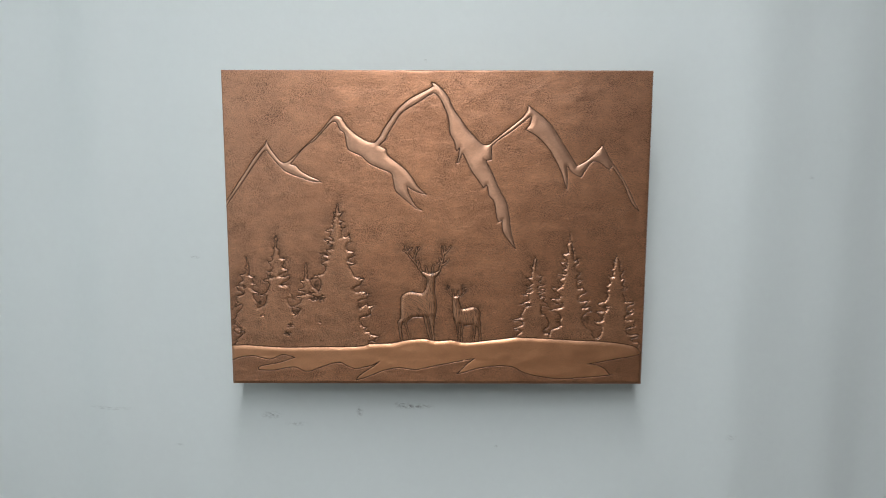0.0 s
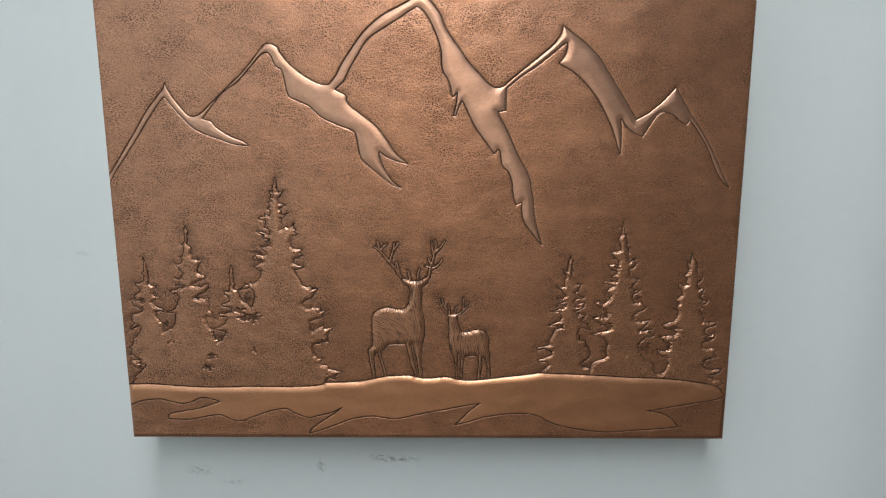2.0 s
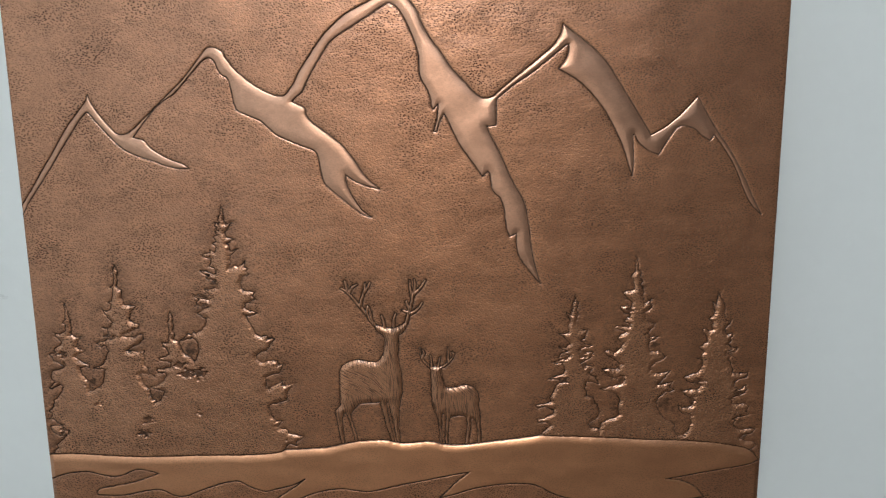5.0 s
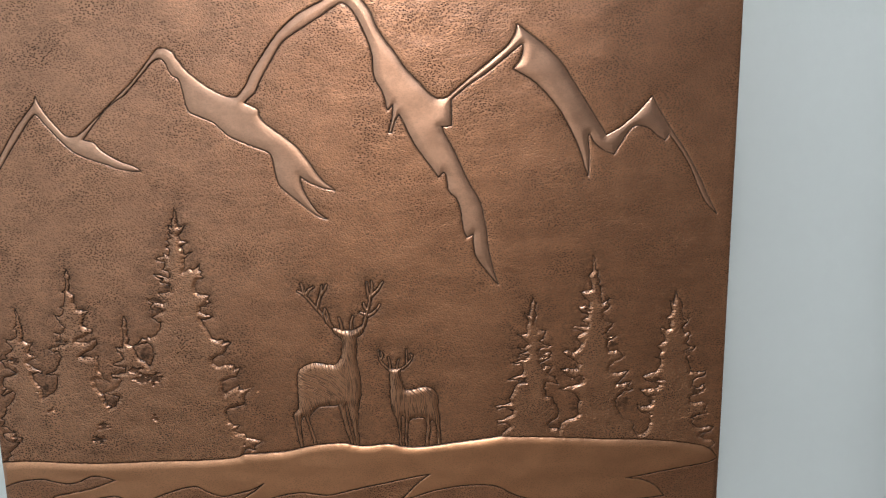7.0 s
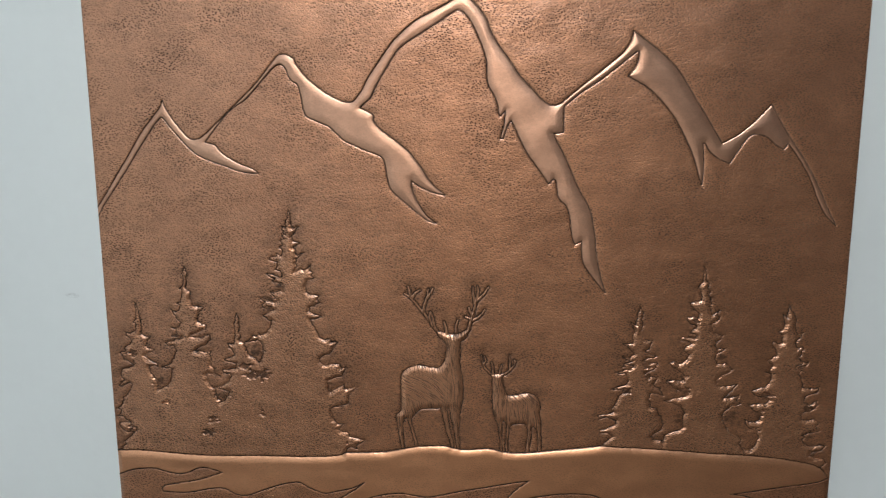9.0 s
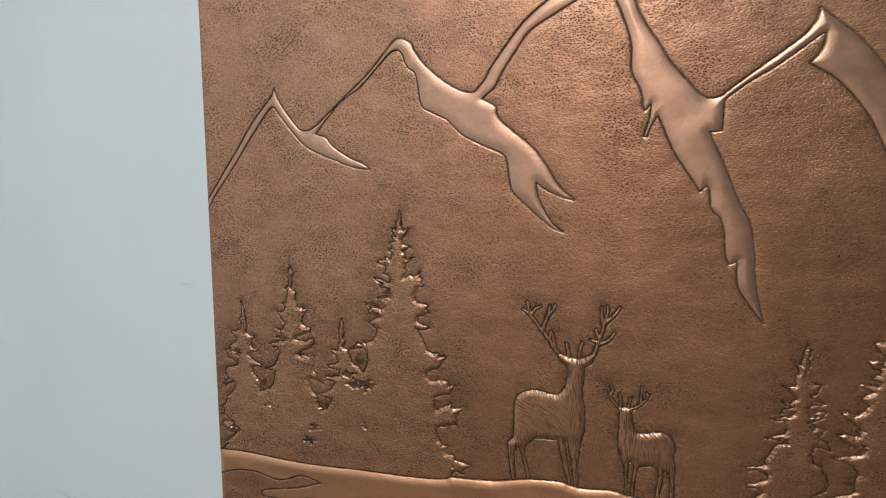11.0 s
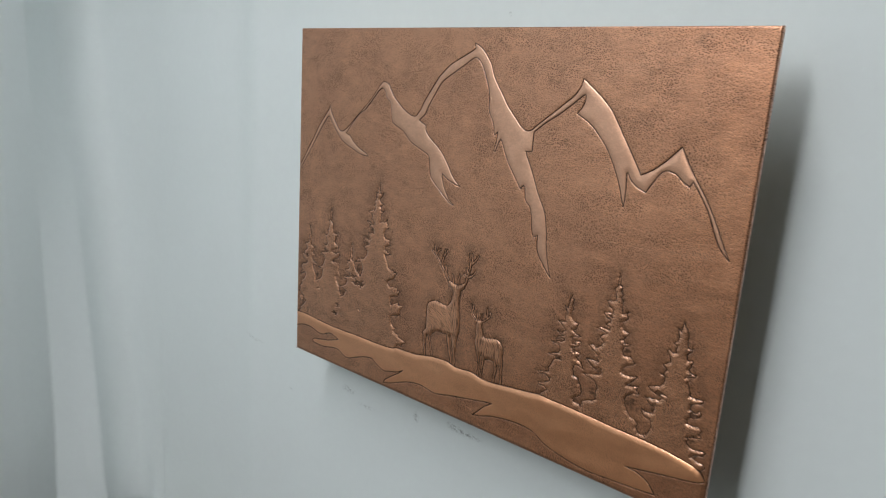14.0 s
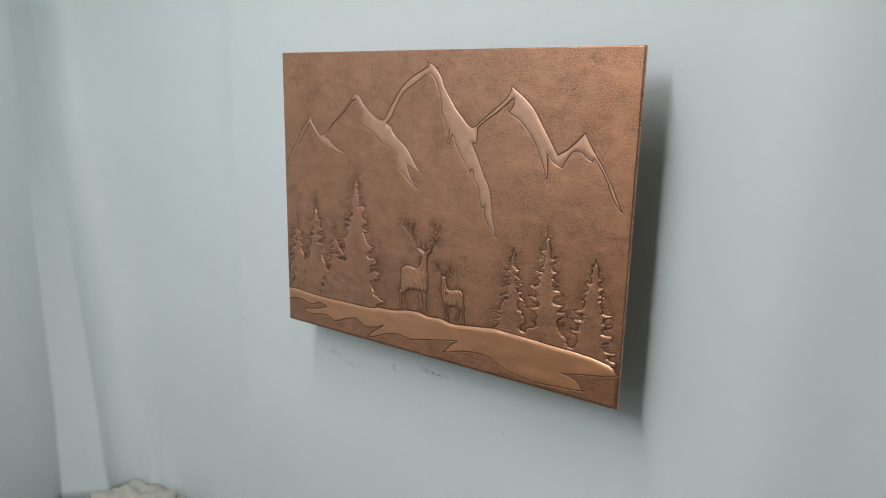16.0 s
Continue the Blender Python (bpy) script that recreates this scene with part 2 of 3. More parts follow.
def glide(points, n):
    """A smooth line through the points, n steps to a span."""
    out = []
    p = [Vector(q) for q in (points[0], *points, points[-1])]
    for i in range(1, len(p) - 2):
        a, b, c, d = p[i - 1:i + 3]
        for k in range(n):
            t = k / n
            out.append(0.5 * (2 * b + (c - a) * t + (2 * a - 5 * b + 4 * c - d) * t * t + (3 * b - a - 3 * c + d) * t ** 3))
    return out + [p[-2]]


def hung_sheet():
    """The white sheet on the wall: one plan line with soft folds, drawn up from floor to ceiling."""
    line = glide(SHEET_PLAN, 14)
    bm = bmesh.new()
    rows = 60
    grid = []
    for j in range(rows + 1):
        z = FLOOR_Z + 0.004 + (CEIL_Z - FLOOR_Z - 0.008) * j / rows
        low = max(0.0, 1 - (z - FLOOR_Z) / 0.35)
        ring = []
        for p in line:
            sway = 0.006 * noise.noise((p.x * 2.2, p.y * 3.0, z * 0.5))
            ripple = 0.011 * noise.noise((p.x * 6.5, 3.0, z * 0.22)) * max(0.0, min(1.0, (abs(p.x) - 0.42) / 0.15))
            fold = 0.05 * low * low * noise.noise((p.x * 7, p.y * 7, z * 3 + 5)) if p.x < -0.75 else 0.0
            lean = 0.12 * (1.3 - z) * max(0.0, min(1.0, (-1.2 - p.x) / 0.2)) * max(0.0, min(1.0, (p.y + 0.08) / 0.1))
            ring.append(bm.verts.new((p.x + lean, p.y + sway * min(1.0, abs(abs(p.x) - 0.45) * 3 + 0.1) + ripple - abs(fold), z)))
        grid.append(ring)
    for a, b in zip(grid, grid[1:]):
        for i in range(len(a) - 1):
            bm.faces.new((a[i], a[i + 1], b[i + 1], b[i]))
    ob = mesh_object("hanging_sheet", bm, SHEET, True)
    thick = ob.modifiers.new("thickness", "SOLIDIFY")
    thick.thickness, thick.offset = 0.002, 1.0
    return tagged(ob, "white sheet hung over the wall, soft vertical folds, faint scuffs", "wall sheet")


hung_sheet()


def heaped_cloth():
    """A low crumpled bundle of cloth in the corner."""
    bm = bmesh.new()
    bmesh.ops.create_icosphere(bm, subdivisions=5, radius=1.0)
    for v in bm.verts:
        c = v.co.copy()
        n = noise.noise(c * 1.7 + Vector((3, 1, 8))) * 0.35 + abs(noise.noise(c * 2.6)) * 0.3 + noise.noise(c * 7) * 0.04
        c *= 0.85 + n
        v.co = (c.x * 0.16, c.y * 0.10, max(0.0, c.z * 0.5 + 0.3) * 0.22)
    ob = mesh_object("crumpled_cloth", bm, CLOTH, True)
    ob.matrix_basis = pose(-1.06, -0.02, FLOOR_Z + 0.001, 0, 0, 20)
    tagged(ob, "crumpled soiled off-white cloth heaped on the floor in the corner", "cloth")


heaped_cloth()


# ---- ceiling lamp ----
def tube_lamp():
    lamp = tagged(new("ceiling_lamp"), "white enamelled ceiling lamp with two lit tubes", "ceiling lamp", "lamps on the ceiling")
    top = CEIL_Z - LAMP_Z - 0.001
    part("housing", box(-0.09, 0.09, -0.62, 0.62, 0, top, 0.006), ENAMEL, lamp)
    for dx in (-0.04, 0.04):
        bm = bmesh.new()
        bmesh.ops.create_cone(bm, cap_ends=True, segments=20, radius1=0.013, radius2=0.013, depth=1.17, matrix=pose(dx, 0, -0.035, 90))
        part("tube", bm, GLOW, lamp, "glowing white tube", True)
        for s in (-0.59, 0.59):
            part("socket", box(dx - 0.018, dx + 0.018, s - 0.012, s + 0.012, -0.055, 0.002, 0.004), ENAMEL, lamp)
    return lamp


first_lamp = tube_lamp()
first_lamp.matrix_basis = pose(LAMPS[0][0], LAMPS[0][1], LAMP_Z)
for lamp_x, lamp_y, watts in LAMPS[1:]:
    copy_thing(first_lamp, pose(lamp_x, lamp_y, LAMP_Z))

# ---- the copper relief: outlines in millimetres from the panel's lower left corner ----
PEAK_A_UP = [(-1, 355), (11, 371), (26, 394), (40, 414), (57, 440), (71, 456), (78, 464), (80, 471), (82, 464), (89, 452), (99, 439), (107, 430),
    (115, 430), (121, 432)]
PEAK_A_LOW = [(-2, 342), (7, 359), (18, 373), (28, 387), (39, 402), (49, 417), (60, 432), (70, 446), (77, 453), (80, 453), (87, 443), (97, 431), (106,
    421), (117, 412), (132, 406), (144, 402), (156, 397), (171, 394), (180, 394), (174, 399), (162, 403), (147, 411), (139, 418), (135, 424), (127,
    426)]
PEAK_B_UP = [(140, 449), (162, 469), (181, 486), (200, 509), (206, 516), (211, 517), (216, 516), (223, 512), (225, 506), (235, 493), (247, 483), (258,
    475), (272, 468), (282, 467), (286, 470)]
PEAK_B_LOW = [(124, 427), (134, 440), (147, 455), (159, 465), (169, 470), (184, 486), (197, 500), (204, 506), (209, 507), (214, 503), (216, 495),
    (220, 489), (226, 487), (229, 475), (231, 460), (234, 453), (248, 447), (258, 443), (266, 435), (273, 428), (287, 422), (301, 416), (312, 412),
    (316, 407), (318, 393), (320, 381), (324, 374), (336, 364), (351, 351), (362, 343), (370, 341), (360, 348), (350, 363), (344, 378), (344, 386),
    (354, 379), (369, 373), (379, 371), (370, 378), (362, 387), (355, 399), (349, 407), (341, 417), (331, 425), (319, 434), (310, 441), (305, 448),
    (305, 455), (296, 459)]
PEAK_C_UP = [(294, 480), (299, 491), (309, 505), (324, 526), (333, 535), (347, 547), (362, 555), (375, 561), (384, 566), (392, 571), (390, 578), (400,
    574), (411, 564), (422, 550), (427, 535), (436, 521), (445, 510), (456, 493), (471, 478), (480, 468), (488, 463), (494, 463), (501, 466)]
PEAK_C_LOW = [(291, 462), (296, 467), (302, 471), (306, 480), (312, 491), (321, 505), (330, 519), (338, 526), (353, 535), (370, 545), (387, 556),
    (393, 559), (400, 556), (407, 547), (413, 535), (419, 521), (423, 507), (423, 490), (425, 482), (431, 473), (435, 462), (435, 456), (437, 453),
    (442, 458), (442, 453), (441, 442), (437, 430), (440, 430), (444, 442), (448, 448), (452, 442), (457, 430), (466, 413), (478, 397), (488, 383),
    (493, 388), (496, 386), (497, 378), (498, 368), (507, 360), (511, 349), (512, 337), (514, 325), (517, 319), (524, 322), (524, 310), (526, 299),
    (530, 292), (540, 279)]
PEAK_C_TAIL = [(550, 267), (546, 279), (542, 295), (539, 310), (538, 325), (535, 340), (533, 352), (528, 363), (521, 374), (515, 386), (510, 398),
    (504, 411), (498, 422), (495, 427), (492, 435), (498, 435), (502, 436), (502, 444), (502, 462)]
PEAK_D_UP = [(503, 469), (527, 488), (560, 514), (568, 526), (570, 536), (582, 527), (596, 517), (615, 499), (628, 479), (643, 456), (654, 439),
    (663, 424)]
PEAK_D_LOW = [(504, 464), (520, 477), (538, 488), (560, 505), (573, 516), (576, 516), (576, 508), (573, 500), (566, 492), (586, 481), (599, 469),
    (615, 450), (625, 432), (635, 412), (641, 393), (645, 382), (646, 400), (644, 424), (646, 425), (651, 416), (661, 408)]
PEAK_E_UP = [(677, 431), (695, 446), (710, 463), (720, 446), (732, 427), (747, 407), (764, 377), (774, 356), (783, 340)]
PEAK_E_LOW = [(672, 404), (681, 419), (688, 430), (695, 434), (708, 431), (716, 423), (725, 418), (729, 424), (741, 409), (754, 388), (763, 366),
    (771, 351)]
STAG_BACK = [(369, 222), (372, 217), (376, 213), (380, 210), (381, 205), (380, 197), (379, 190), (376, 185), (372, 181), (366, 181), (360, 182),
    (351, 184), (343, 183), (337, 180), (332, 175), (330, 168), (330, 157), (330, 147), (330, 137), (330, 131), (327, 128), (324, 125), (325, 117),
    (326, 109), (328, 98), (329, 89), (330, 84), (333, 84), (333, 93), (332, 105), (331, 114), (333, 120), (335, 122), (337, 121), (339, 114), (342,
    104), (344, 95), (346, 86), (349, 87)]
STAG_FRONT = [(347, 96), (344, 106), (342, 114), (341, 120), (344, 126), (348, 130), (352, 133), (361, 134), (369, 134), (374, 135), (375, 128),
    (378, 119), (380, 107), (384, 96), (386, 87), (389, 87), (387, 99), (384, 111), (382, 123), (381, 131), (382, 135), (384, 134), (385, 126),
    (388, 113), (390, 100), (392, 87), (395, 86), (396, 95), (394, 105), (395, 116), (395, 126), (397, 137), (399, 147), (399, 159), (398, 170),
    (396, 179), (395, 188), (396, 198), (396, 208), (396, 211), (400, 213), (404, 218), (406, 224), (408, 229), (404, 226), (399, 223), (394, 220),
    (388, 219), (380, 220), (375, 222)]
FAWN_LEFT = [(429, 174), (431, 169), (431, 158), (431, 144), (432, 131), (434, 123), (438, 116), (439, 105), (440, 95), (440, 84), (443, 84), (442,
    98), (442, 109), (442, 118), (444, 121), (447, 118), (447, 108), (446, 96), (446, 84), (449, 84), (449, 96), (450, 108), (451, 115), (454, 117),
    (460, 118), (467, 118)]
FAWN_RIGHT = [(469, 116), (471, 108), (470, 98), (468, 84), (472, 84), (474, 98), (475, 107), (474, 113), (477, 115), (481, 110), (482, 101), (482,
    84), (486, 84), (486, 98), (485, 109), (485, 119), (483, 129), (484, 137), (483, 144), (478, 151), (471, 154), (467, 154), (461, 152), (453,
    150), (447, 151), (444, 158), (443, 166), (442, 173), (445, 175), (448, 178), (442, 175), (435, 175)]
SNOW_UP = [(-6, 77), (7, 77), (22, 78), (39, 77), (66, 75), (100, 73), (134, 73), (167, 74), (195, 74), (222, 74), (249, 75), (262, 77), (266, 80),
    (283, 80), (303, 81), (316, 82), (333, 86), (350, 89), (370, 90), (380, 90), (387, 88), (397, 86), (407, 86), (424, 88), (434, 87), (444, 84),
    (457, 83), (474, 84), (490, 86), (504, 88), (524, 90), (540, 92), (553, 94), (570, 93), (603, 92), (636, 90), (669, 88), (703, 87), (719, 86),
    (742, 84), (769, 80), (782, 77), (791, 72), (797, 63)]
SNOW_LOW_R = [(797, 62), (784, 57), (758, 53), (735, 49), (712, 44), (694, 41), (708, 40), (720, 36), (729, 30), (736, 21), (738, 19), (723, 17),
    (700, 15), (673, 13), (646, 11), (626, 12), (599, 16), (575, 21), (562, 27), (555, 32), (545, 36), (531, 37), (514, 37), (497, 35), (484, 33),
    (471, 30), (457, 25), (439, 21), (447, 28), (457, 39), (467, 47), (473, 51), (457, 49), (437, 45), (417, 41), (396, 37), (379, 33), (362, 29),
    (354, 29), (342, 31), (328, 33), (315, 32), (301, 29), (284, 23), (267, 16)]
SNOW_LOW_L = [(253, 11), (242, 8), (246, 15), (257, 23), (267, 30), (278, 37), (287, 45), (274, 38), (257, 34), (243, 30), (233, 33), (220, 39),
    (213, 44), (203, 43), (193, 41), (179, 36), (165, 31), (154, 26), (145, 25), (137, 27), (131, 31), (124, 34), (114, 34), (103, 32), (86, 28),
    (72, 27), (52, 28), (51, 32), (56, 36), (73, 39), (90, 42), (104, 46), (123, 53), (115, 56), (102, 59), (95, 58), (84, 52), (72, 50), (60, 52),
    (44, 57), (27, 56), (13, 53), (-7, 45)]
PINE_1R = [(34, 252), (36, 246), (38, 237), (39, 232), (39, 226), (39, 215), (44, 212), (49, 213), (45, 208), (43, 202), (45, 199), (52, 196), (46,
    194), (41, 190), (44, 186), (50, 183), (55, 180), (55, 178), (49, 179), (45, 178), (46, 171), (50, 166), (53, 161), (54, 156), (53, 150), (70,
    131), (65, 69)]
PINE_1L = [(2, 69), (7, 79), (12, 85), (10, 88), (16, 93), (23, 99), (14, 99), (7, 104), (6, 110), (13, 111), (20, 110), (15, 114), (10, 118), (5,
    119), (9, 123), (6, 128), (11, 132), (13, 140), (18, 145), (23, 150), (24, 156), (21, 159), (14, 154), (9, 154), (11, 157), (16, 161), (13,
    164), (12, 171), (17, 175), (24, 176), (28, 179), (23, 183), (17, 186), (14, 193), (20, 196), (19, 200), (25, 204), (28, 208), (24, 211), (20,
    217), (26, 216), (32, 219), (34, 226), (31, 230), (34, 234), (35, 239), (34, 246)]
PINE_2R = [(93, 292), (95, 285), (94, 275), (92, 268), (98, 264), (97, 256), (100, 248), (112, 246), (107, 242), (104, 236), (105, 230), (114, 225),
    (108, 220), (97, 215), (95, 212), (104, 212), (116, 215), (117, 210), (112, 204), (104, 201), (98, 196), (107, 195), (117, 196), (115, 192),
    (117, 186), (116, 179), (119, 177), (119, 173), (124, 168), (126, 166), (119, 170), (112, 171), (109, 169), (111, 164), (114, 157), (119, 152),
    (120, 147), (122, 141), (125, 139), (125, 136), (140, 119), (137, 68)]
PINE_2L = [(28, 69), (33, 131), (53, 150), (60, 153), (66, 156), (70, 164), (72, 175), (66, 177), (59, 177), (70, 181), (75, 188), (77, 197), (76,
    202), (70, 202), (66, 205), (70, 207), (80, 209), (86, 211), (85, 213), (77, 212), (74, 213), (80, 215), (79, 221), (74, 223), (79, 222), (83,
    224), (85, 229), (81, 233), (75, 243), (80, 241), (84, 244), (86, 249), (82, 251), (86, 252), (88, 259), (88, 266), (85, 268), (89, 269), (91,
    279), (90, 285)]
PINE_3 = [(148, 240), (150, 235), (151, 225), (149, 219), (152, 214), (150, 210), (156, 205), (157, 200), (160, 193), (167, 189), (172, 183), (186,
    150), (181, 68), (99, 68), (103, 119), (125, 136), (130, 140), (134, 145), (136, 150), (129, 152), (120, 154), (129, 156), (136, 161), (139,
    168), (137, 171), (130, 171), (129, 175), (137, 175), (145, 178), (145, 183), (139, 184), (133, 186), (133, 188), (140, 189), (144, 193), (142,
    198), (138, 201), (136, 205), (144, 205), (145, 210), (146, 215), (145, 226), (147, 236)]
PINE_4R = [(211, 354), (212, 346), (214, 337), (215, 334), (221, 337), (217, 331), (213, 326), (215, 321), (222, 318), (214, 315), (217, 312), (218,
    305), (226, 308), (222, 305), (217, 301), (218, 295), (215, 287), (221, 290), (225, 289), (229, 291), (233, 295), (231, 289), (235, 287), (233,
    284), (236, 280), (230, 278), (227, 272), (227, 265), (231, 262), (241, 261), (239, 257), (242, 253), (236, 250), (230, 247), (229, 243), (234,
    241), (243, 238), (236, 235), (230, 235), (232, 231), (236, 223)]
PINE_4S = [(241, 214), (247, 211), (252, 212), (253, 209), (261, 209), (257, 204), (251, 195), (244, 194), (240, 191), (240, 186), (245, 182), (253,
    183), (262, 183), (263, 179), (269, 179), (266, 174), (264, 169), (256, 168), (249, 165), (248, 157), (251, 151), (257, 155), (262, 157), (266,
    160), (267, 155), (273, 155), (281, 157), (277, 153), (271, 148), (272, 142), (269, 137), (261, 136), (254, 133), (251, 128), (253, 120), (258,
    114), (263, 113), (259, 107), (263, 104), (270, 103), (272, 99), (280, 97), (288, 95)]
PINE_4L = [(283, 91), (278, 87), (279, 84), (271, 86), (267, 82), (264, 70), (143, 69), (149, 150), (172, 185), (176, 192), (177, 204), (171, 211),
    (157, 207), (164, 212), (165, 215), (169, 213), (172, 217), (175, 215), (182, 219), (185, 225), (188, 232), (184, 234), (178, 238), (184, 242),
    (191, 245), (185, 247), (178, 247), (178, 252), (181, 254), (176, 257), (181, 259), (186, 254), (191, 252), (195, 255), (191, 260), (188, 264),
    (195, 265), (201, 267)]
PINE_4T = [(200, 273), (196, 275), (190, 277), (194, 280), (189, 281), (184, 285), (191, 284), (198, 280), (202, 283), (200, 288), (194, 290), (197,
    295), (197, 299), (188, 301), (189, 304), (196, 304), (197, 308), (201, 304), (204, 310), (200, 315), (204, 316), (201, 321), (205, 323), (202,
    328), (206, 328), (204, 333), (203, 337), (207, 335), (208, 343), (210, 351)]
PINE_5R = [(588, 250), (591, 245), (590, 237), (591, 232), (589, 222), (594, 216), (602, 214), (600, 208), (596, 203), (599, 200), (607, 197), (598,
    195), (594, 192), (597, 188), (603, 190), (608, 190), (607, 184), (600, 180), (596, 178), (602, 175), (609, 173), (607, 169), (605, 165), (613,
    160), (616, 153), (609, 156), (602, 156), (601, 147), (603, 140), (610, 138), (612, 131), (615, 128), (617, 120), (616, 115), (610, 110), (605,
    106), (609, 102), (617, 102), (623, 94), (623, 81)]
PINE_5L = [(552, 84), (553, 94), (557, 99), (563, 106), (560, 109), (550, 109), (548, 112), (556, 114), (565, 118), (567, 123), (559, 127), (549,
    126), (546, 129), (556, 130), (564, 133), (562, 137), (566, 144), (568, 151), (571, 154), (576, 158), (568, 159), (560, 160), (568, 162), (577,
    166), (578, 173), (576, 178), (568, 178), (565, 179), (573, 181), (582, 185), (584, 188), (577, 187), (572, 185), (574, 188), (582, 192), (575,
    193), (570, 196), (579, 195), (583, 200), (579, 204), (571, 212), (578, 210), (582, 213), (581, 218), (583, 225), (579, 234), (584, 232), (585,
    242)]
PINE_6R = [(653, 296), (655, 287), (655, 281), (658, 279), (657, 273), (660, 269), (658, 265), (662, 261), (661, 255), (662, 247), (664, 244), (670,
    248), (669, 244), (672, 242), (669, 237), (665, 235), (665, 228), (668, 224), (675, 221), (674, 217), (670, 214), (668, 210), (672, 207), (679,
    207), (674, 203), (670, 201), (669, 195), (672, 190), (677, 190), (681, 191), (683, 188), (688, 184), (684, 180), (678, 178), (674, 175), (672,
    170), (674, 165), (682, 165), (688, 166)]
PINE_6S = [(694, 167), (689, 161), (684, 156), (681, 152), (689, 152), (697, 155), (694, 149), (699, 145), (690, 143), (684, 138), (680, 132), (682,
    123), (686, 116), (691, 111), (696, 108), (702, 104), (700, 99), (706, 92), (716, 90), (716, 78), (617, 78), (616, 94), (619, 101), (621, 107),
    (626, 111), (635, 114), (640, 118), (638, 123), (640, 134), (636, 141)]
PINE_6L = [(627, 145), (618, 147), (627, 149), (636, 152), (643, 155), (640, 159), (632, 159), (625, 164), (620, 170), (626, 171), (634, 169), (638,
    175), (636, 179), (627, 184), (621, 190), (626, 192), (632, 189), (639, 194), (642, 200), (636, 204), (638, 210), (644, 212), (641, 215), (631,
    215), (634, 220), (641, 218), (647, 218), (648, 222), (642, 225), (648, 228), (648, 232), (641, 234), (637, 240), (643, 242), (649, 240), (650,
    245), (644, 250), (640, 257), (647, 258), (652, 260), (651, 268), (648, 274), (652, 279), (652, 287)]
PINE_7R = [(743, 255), (745, 249), (750, 245), (751, 238), (750, 232), (753, 224), (759, 224), (754, 218), (752, 213), (754, 208), (760, 209), (759,
    202), (756, 197), (760, 194), (766, 193), (765, 190), (761, 188), (756, 186), (760, 184), (758, 179), (761, 173), (763, 165), (770, 164), (780,
    165), (780, 161), (773, 158), (766, 154), (765, 148), (772, 145), (778, 150), (780, 145), (775, 140), (767, 137), (763, 134), (765, 129), (772,
    128), (779, 130), (783, 125)]
PINE_7S = [(781, 120), (785, 116), (776, 114), (769, 112), (767, 105), (772, 99), (779, 98), (786, 100), (792, 99), (788, 94), (778, 92), (776, 88),
    (783, 84), (792, 83), (793, 79), (786, 69), (706, 78), (706, 87), (711, 91), (715, 94), (719, 102), (721, 109), (717, 114), (709, 119), (704,
    127), (710, 125), (717, 125), (721, 129), (718, 135)]
PINE_7L = [(713, 139), (708, 144), (716, 145), (725, 146), (730, 149), (727, 152), (718, 154), (713, 156), (710, 160), (715, 162), (723, 165), (728,
    169), (730, 175), (729, 180), (723, 182), (729, 185), (730, 190), (724, 194), (729, 197), (733, 200), (733, 206), (728, 212), (729, 216), (735,
    212), (739, 214), (738, 218), (739, 223), (734, 226), (738, 228), (740, 235), (737, 245), (741, 242), (742, 247)]
STAG_ANTLERS = [[(370, 223), (365, 231), (358, 240), (352, 247), (346, 255), (340, 261), (335, 264)], [(342, 260), (341, 266), (339, 272)], [(344,
    260), (347, 265), (352, 268)], [(355, 244), (357, 252), (360, 260), (361, 269)], [(360, 260), (364, 265), (366, 270)], [(365, 229), (362, 237),
    (363, 244)], [(367, 227), (366, 236), (364, 243)], [(381, 220), (380, 227), (378, 233)], [(391, 221), (391, 228), (393, 235)]]
STAG_ANTLERS_R = [[(405, 225), (407, 234), (410, 243), (412, 252), (414, 260), (415, 268), (414, 273)], [(412, 253), (410, 262), (409, 272)], [(414,
    257), (421, 264), (426, 272)], [(409, 235), (415, 238), (420, 243), (422, 247)], [(409, 240), (406, 245), (405, 249)], [(408, 236), (401, 239)]]
FAWN_ANTLERS = [[(429, 175), (423, 181), (420, 188), (419, 196)], [(421, 185), (424, 190), (422, 194)], [(432, 175), (431, 184), (430, 188)], [(439,
    175), (440, 181), (441, 185)], [(445, 175), (450, 179), (455, 185), (456, 190)], [(450, 180), (450, 188), (450, 196)], [(456, 189), (454, 191)]]
HOLLOWS_A = [(26, 192, 6, 3), (25, 180, 5, 2), (22, 104, 6, 3), (56, 161, 6, 3), (62, 136, 2, 2), (169, 199, 8, 8), (157, 181, 7, 3), (163, 170, 7,
    4), (175, 170, 7, 6), (126, 147, 6, 5), (116, 116, 6, 4), (109, 101, 6, 4), (173, 126, 3, 3), (105, 214, 6, 2), (109, 197, 7, 2), (81, 212, 6,
    2), (184, 257, 6, 4), (198, 271, 4, 5), (183, 246, 6, 3), (252, 159, 4, 6), (255, 128, 4, 5), (268, 94, 2, 1)]
